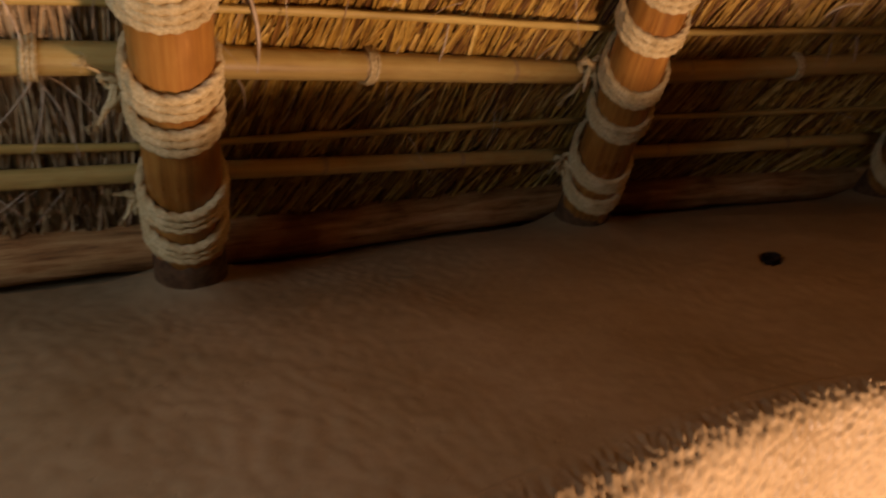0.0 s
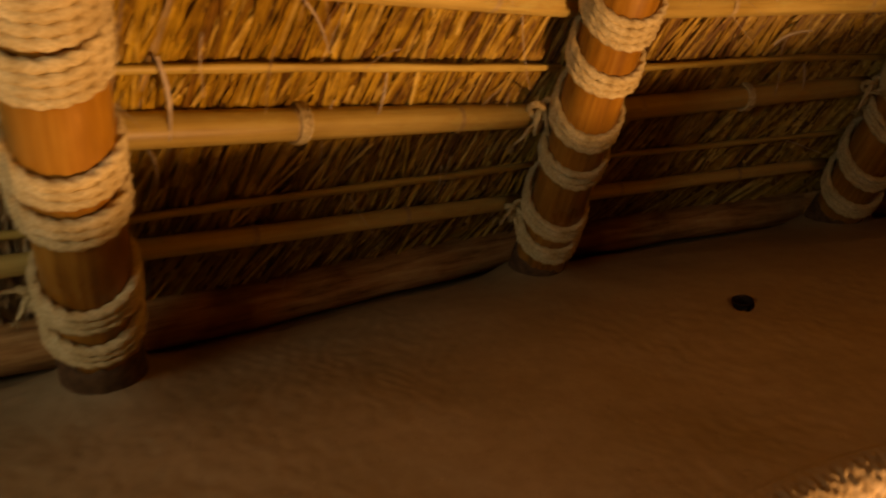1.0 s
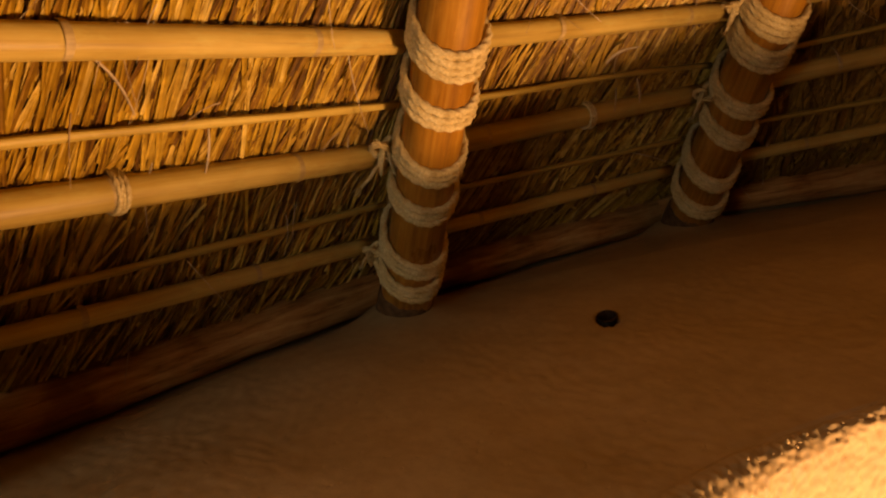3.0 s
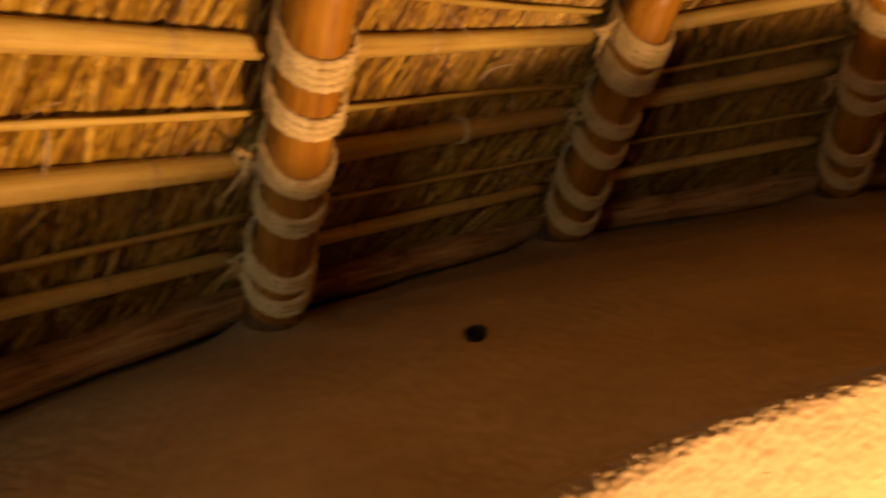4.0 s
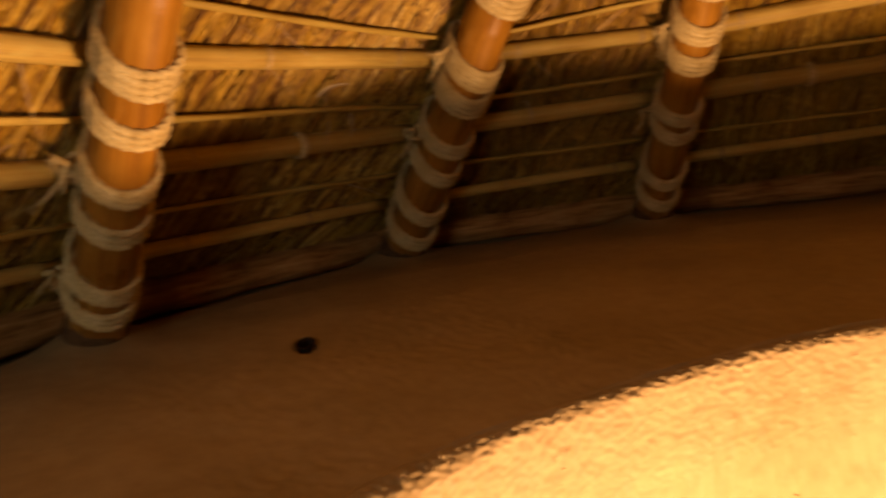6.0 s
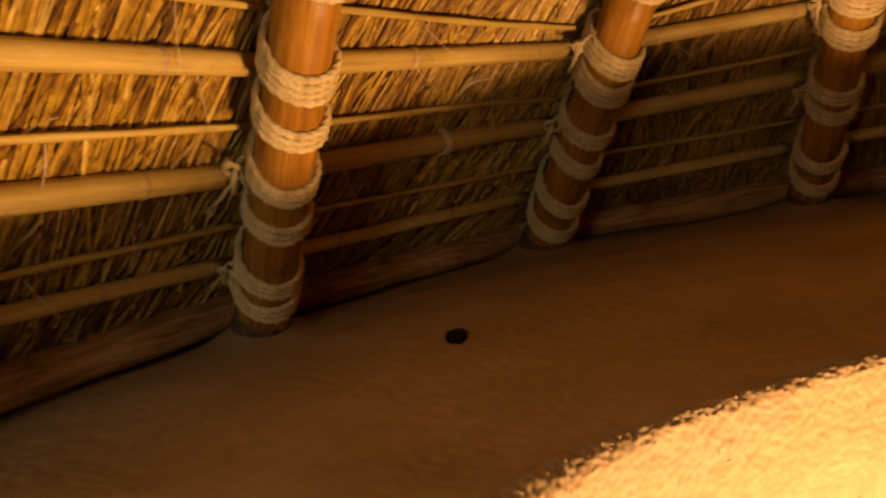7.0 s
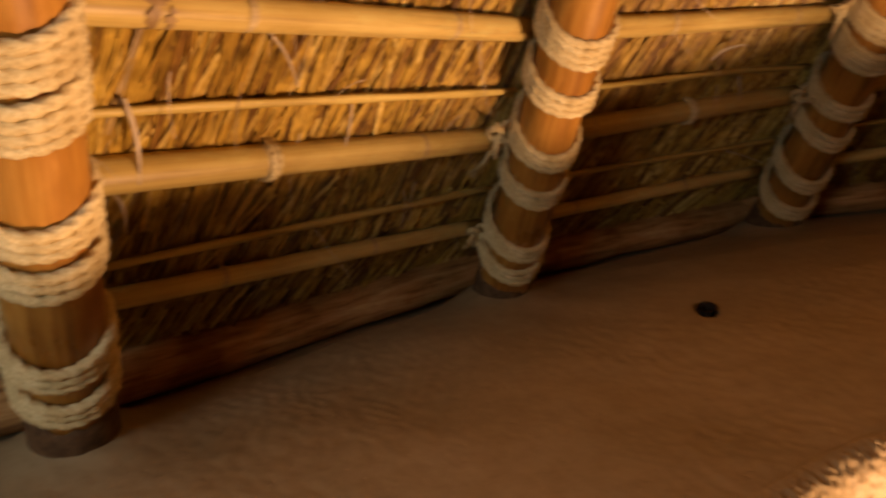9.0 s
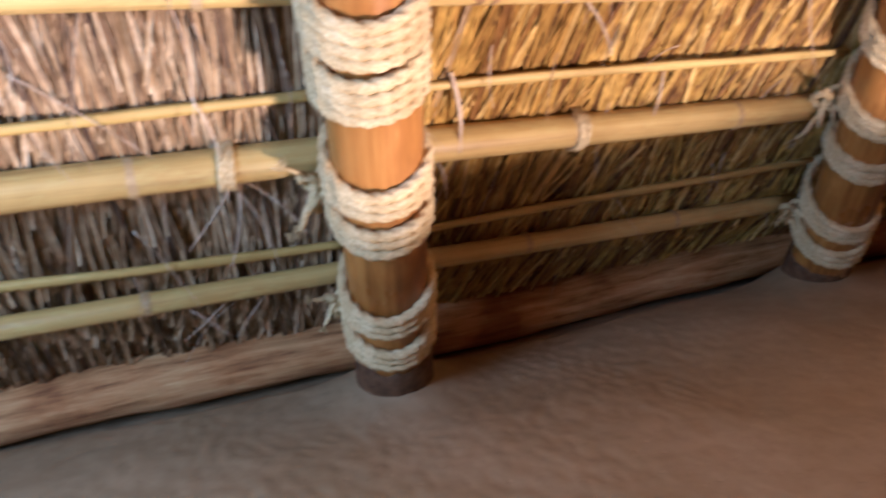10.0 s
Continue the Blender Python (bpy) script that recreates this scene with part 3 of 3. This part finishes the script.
# heights of the three purlins and of the thin battens along each rafter
PURLINS = {0: (0.155, 0.33, 0.535), 1: (0.152, 0.332, 0.517), 2: (0.128, 0.3175, 0.512), 3: (0.134, 0.343, 0.529), 4: (0.156, 0.371, 0.55), 5: (0.187, 0.405, 0.603), 6: (0.187, 0.405, 0.603)}
BATTENS = {0: (0.225, 0.405, 0.6), 1: (0.197, 0.4, 0.6), 2: (0.213, 0.409, 0.6), 3: (0.222, 0.402, 0.576), 4: (0.242, 0.447, 0.635), 5: (0.249, 0.47, 0.68), 6: (0.25, 0.47, 0.68)}
PURLIN_R = (0.0132, 0.02, 0.018)
TIES = {(0, 1): (0.79,), (1, 1): (0.385,), (2, 1): (0.56,), (4, 1): (0.52,)}


def purlin(i, k):
    rnd = random.Random(300 + 10 * i + k)
    r = PURLIN_R[k] * (1.15 if i >= 4 else 1.0)
    a, b = on_rafter(i, PURLINS[i][k], 0.077), on_rafter(i + 1, PURLINS[i + 1][k], 0.077)
    along = (b - a).normalized()
    a, b = a - along * 0.01, b - along * (-0.01 if i == 0 else 0.045)
    length = (b - a).length
    base = frame_along(a, b, roof_out(i))
    words = ("slender bamboo purlin low under the thatch", "smooth golden bamboo purlin under the thatch", "thick golden bamboo purlin high under the thatch")
    ob = thing("purlin", base, words[k], "purlin", "bamboo purlins")
    joints, z = [], rnd.uniform(0.12, 0.3)
    while z < length - 0.05:
        joints.append(z)
        z += rnd.uniform(0.24, 0.34)
    part("pole", pole_mesh("pole", length, r * 1.03, r * 0.95, joints, PURLIN_MAT, rnd, 0.0012), ob)
    for z in joints:
        band = band_mesh(r * (1.03 - 0.08 * z / length))
        part("joint", band, ob, Matrix.Translation((0, 0, z)), "pale raised bamboo joint")
    if (i, k) == (1, 2):
        leaf_sheath(ob, r, 0.2 * length, rnd)
    for u in TIES.get((i, k), ()):
        me = lashing_mesh(r * 1.0, 3, 0.0029, 0.024, rnd, 0.06, 14)
        me.name = "twine_tie"
        part("twine_tie", me, ob, Matrix.Translation((0, 0, u * length)), "pale twine turns holding the thatch")
    return ob


def leaf_sheath(parent, r, z, rnd):
    """A brown dry sheath that clings round a pole, torn at its ends, with a strip hanging down."""
    n, m = 30, 6
    verts, faces = [], []
    for a in range(m):
        for k in range(n):
            q = 2 * math.pi * k / n
            edge = 0.012 * noise.noise(Vector((math.cos(q) * 5, math.sin(q) * 5, 7 + (a > 2)))) if a in (0, m - 1) else 0
            rr = r * 1.03 + 0.0012 + 0.0012 * noise.noise(Vector((math.cos(q) * 2.5, math.sin(q) * 2.5, a)))
            verts.append(Vector((rr * math.cos(q), rr * math.sin(q), (a / (m - 1) - 0.5) * 0.026 + edge)))
    for a in range(m - 1):
        for k in range(n):
            if noise.noise(Vector((k * 0.31, a * 0.5, 3.3))) > -0.05:
                faces.append((a * n + k, a * n + (k + 1) % n, (a + 1) * n + (k + 1) % n, (a + 1) * n + k))
    part("leaf_sheath", mesh_of("leaf_sheath", verts, faces, SHEATH_MAT), parent, Matrix.Translation((0, 0, z)), "torn brown leaf sheath")


def batten(i, k):
    rnd = random.Random(400 + 10 * i + k)
    a, b = on_rafter(i, BATTENS[i][k], 0.0795), on_rafter(i + 1, BATTENS[i + 1][k], 0.0795)
    along = (b - a).normalized()
    a, b = a - along * 0.02, b - along * 0.03
    n, w, h = 24, 0.0062, 0.0045
    length = (b - a).length
    verts, faces = [], []
    ph = rnd.uniform(0, 6)
    for j in range(n + 1):
        t = j / n
        y = 0.004 * math.sin(t * 5 + ph)
        x = 0.004 * math.sin(t * 4 + ph * 2)
        ww = w * (1 + 0.12 * math.sin(t * 23 + ph))
        for px, py in ((-ww, h * 0.4), (-ww * 0.75, -h * 0.7), (0, -h), (ww * 0.75, -h * 0.7), (ww, h * 0.4), (0, h * 0.6)):
            verts.append(Vector((x + px, y + py, t * length)))
    for j in range(n):
        for q in range(6):
            faces.append((j * 6 + q, j * 6 + (q + 1) % 6, (j + 1) * 6 + (q + 1) % 6, (j + 1) * 6 + q))
    faces.append((0, 1, 2, 3, 4, 5)[::-1])
    faces.append(tuple(n * 6 + q for q in range(6)))
    ob = obj_from("batten", verts, faces, BATTEN_MAT)
    ob.matrix_basis = frame_along(a, b, roof_out(i))
    return tagged(ob, "thin split bamboo batten pressed against the thatch", "batten", "thatch battens")


def plate(i):
    rnd = random.Random(500 + i)
    a, b = (on_rafter(k, -0.045, 0.105) + Vector((0, 0, 0.013)) for k in (i, i + 1))
    along = (b - a).normalized()
    a, b = a - along * 0.03, b + along * 0.03
    length = (b - a).length
    n, sides = 40, 22
    verts, faces = [], []
    for j in range(n + 1):
        t = j / n
        z = t * length
        cx, cy = 0.006 * noise.noise(Vector((z * 2.5, i, 0))), 0.006 * noise.noise(Vector((z * 2.5, i, 9)))
        for q in range(sides):
            g = 2 * math.pi * q / sides
            rr = 0.04 * (1 + 0.16 * noise.noise(Vector((math.cos(g) * 1.2, math.sin(g) * 1.2 + i * 3, z * 5))) + 0.07 * noise.noise(Vector((math.cos(g) * 4, math.sin(g) * 4 + i, z * 14))))
            verts.append(Vector((cx + rr * math.cos(g), cy + rr * math.sin(g), z)))
    for j in range(n):
        for q in range(sides):
            faces.append((j * sides + q, j * sides + (q + 1) % sides, (j + 1) * sides + (q + 1) % sides, (j + 1) * sides + q))
    faces.append(tuple(range(sides))[::-1])
    faces.append(tuple(n * sides + q for q in range(sides)))
    ob = obj_from("wall_plate", verts, faces, LOG_MAT)
    ob.matrix_basis = frame_along(a, b, roof_out(i))
    return tagged(ob, "rough reddish-brown log lying on the wall top", "log", "wall plate logs")


for i in range(0, 6):
    plate(i)
    for k in range(3):
        purlin(i, k)
        batten(i, k)


# ---- loose fibres ----
def fibres():
    rnd = random.Random(77)
    some = []
    spots = [(0, 20), (1, 26), (2, 16), (3, 8)]
    for bay, count in spots:
        for _ in range(count):
            u, s = rnd.random(), rnd.uniform(0.1, 0.6)
            if bay == 0:
                u = rnd.uniform(0.55, 1.0)
            p = on_roof(bay, u, s, 0.09)
            out = roof_out(bay, u)
            way = (on_roof(bay, u, s - 0.2) - on_roof(bay, u, s)).normalized()
            side = way.cross(out)
            length = rnd.uniform(0.04, 0.13)
            a, c = rnd.gauss(0, 0.5), rnd.uniform(-0.03, 0.03)
            path = []
            for k in range(6):
                t = k / 5
                path.append(p + (way * math.cos(a) + side * math.sin(a)) * length * t - out * (0.012 + 0.03 * t * t) + side * c * t * t)
            w = rnd.uniform(0.0005, 0.0013)
            some.append(tube(path, [w * (1 - 0.12 * k) for k in range(6)], 4))
    ob = obj_from("loose_straws", *joined(some), FIBRE_MAT)
    return tagged(ob, "pale loose straw ends hanging from the thatch", "straw", kind="stuff")


fibres()


def leaf_scrap(bay, u, s, turn, length, width):
    """A pale dry leaf end that hangs out of the thatch."""
    p, out = on_roof(bay, u, s, 0.085), roof_out(bay, u)
    down = (on_roof(bay, u, s - 0.2, 0.085) - p).normalized()
    side = down.cross(out)
    way = down * math.cos(turn) + side * math.sin(turn)
    across = way.cross(out).normalized()
    verts, faces, n = [], [], 9
    for k in range(n):
        t = k / (n - 1)
        c = way * length * t - out * (0.008 + 0.022 * t * t) + across * 0.006 * math.sin(3 * t)
        w = width * (0.35 + 0.65 * math.sin(math.pi * min(1.0, 0.25 + 0.7 * t)))
        for o, h in ((-1, 0.0), (0, -0.25), (1, 0.0), (0, 0.1)):
            verts.append(c + across * w * o + out * w * h)
    for k in range(n - 1):
        for q in range(4):
            faces.append((k * 4 + q, k * 4 + (q + 1) % 4, (k + 1) * 4 + (q + 1) % 4, (k + 1) * 4 + q))
    ob = obj_from("leaf_scrap", verts, faces, FIBRE_MAT)
    ob.matrix_basis = Matrix.Translation(p)
    return tagged(ob, "pale curled dry leaf end hanging from the thatch", "leaf", "dry leaf ends")


for scrap in ((2, 0.67, 0.4, 0.1, 0.042, 0.003), (2, 0.6, 0.385, -0.15, 0.04, 0.002), (2, 0.54, 0.44, 2.3, 0.06, 0.004), (3, 0.38, 0.4, 0.5, 0.035, 0.0025),
              (1, 0.13, 0.42, 0.05, 0.09, 0.003), (1, 0.52, 0.4, -0.25, 0.07, 0.0016), (1, 0.1, 0.31, 0.2, 0.045, 0.002), (1, 0.34, 0.5, 0.5, 0.07, 0.0018),
              (0, 0.8, 0.32, 0.75, 0.1, 0.0017), (0, 0.81, 0.32, -0.7, 0.1, 0.0016), (0, 0.8, 0.31, 0.3, 0.11, 0.0015), (0, 0.81, 0.31, -0.25, 0.1, 0.0017),
              (0, 0.92, 0.3, 0.9, 0.09, 0.0016), (0, 0.76, 0.14, -1.0, 0.07, 0.0013)):
    leaf_scrap(*scrap)
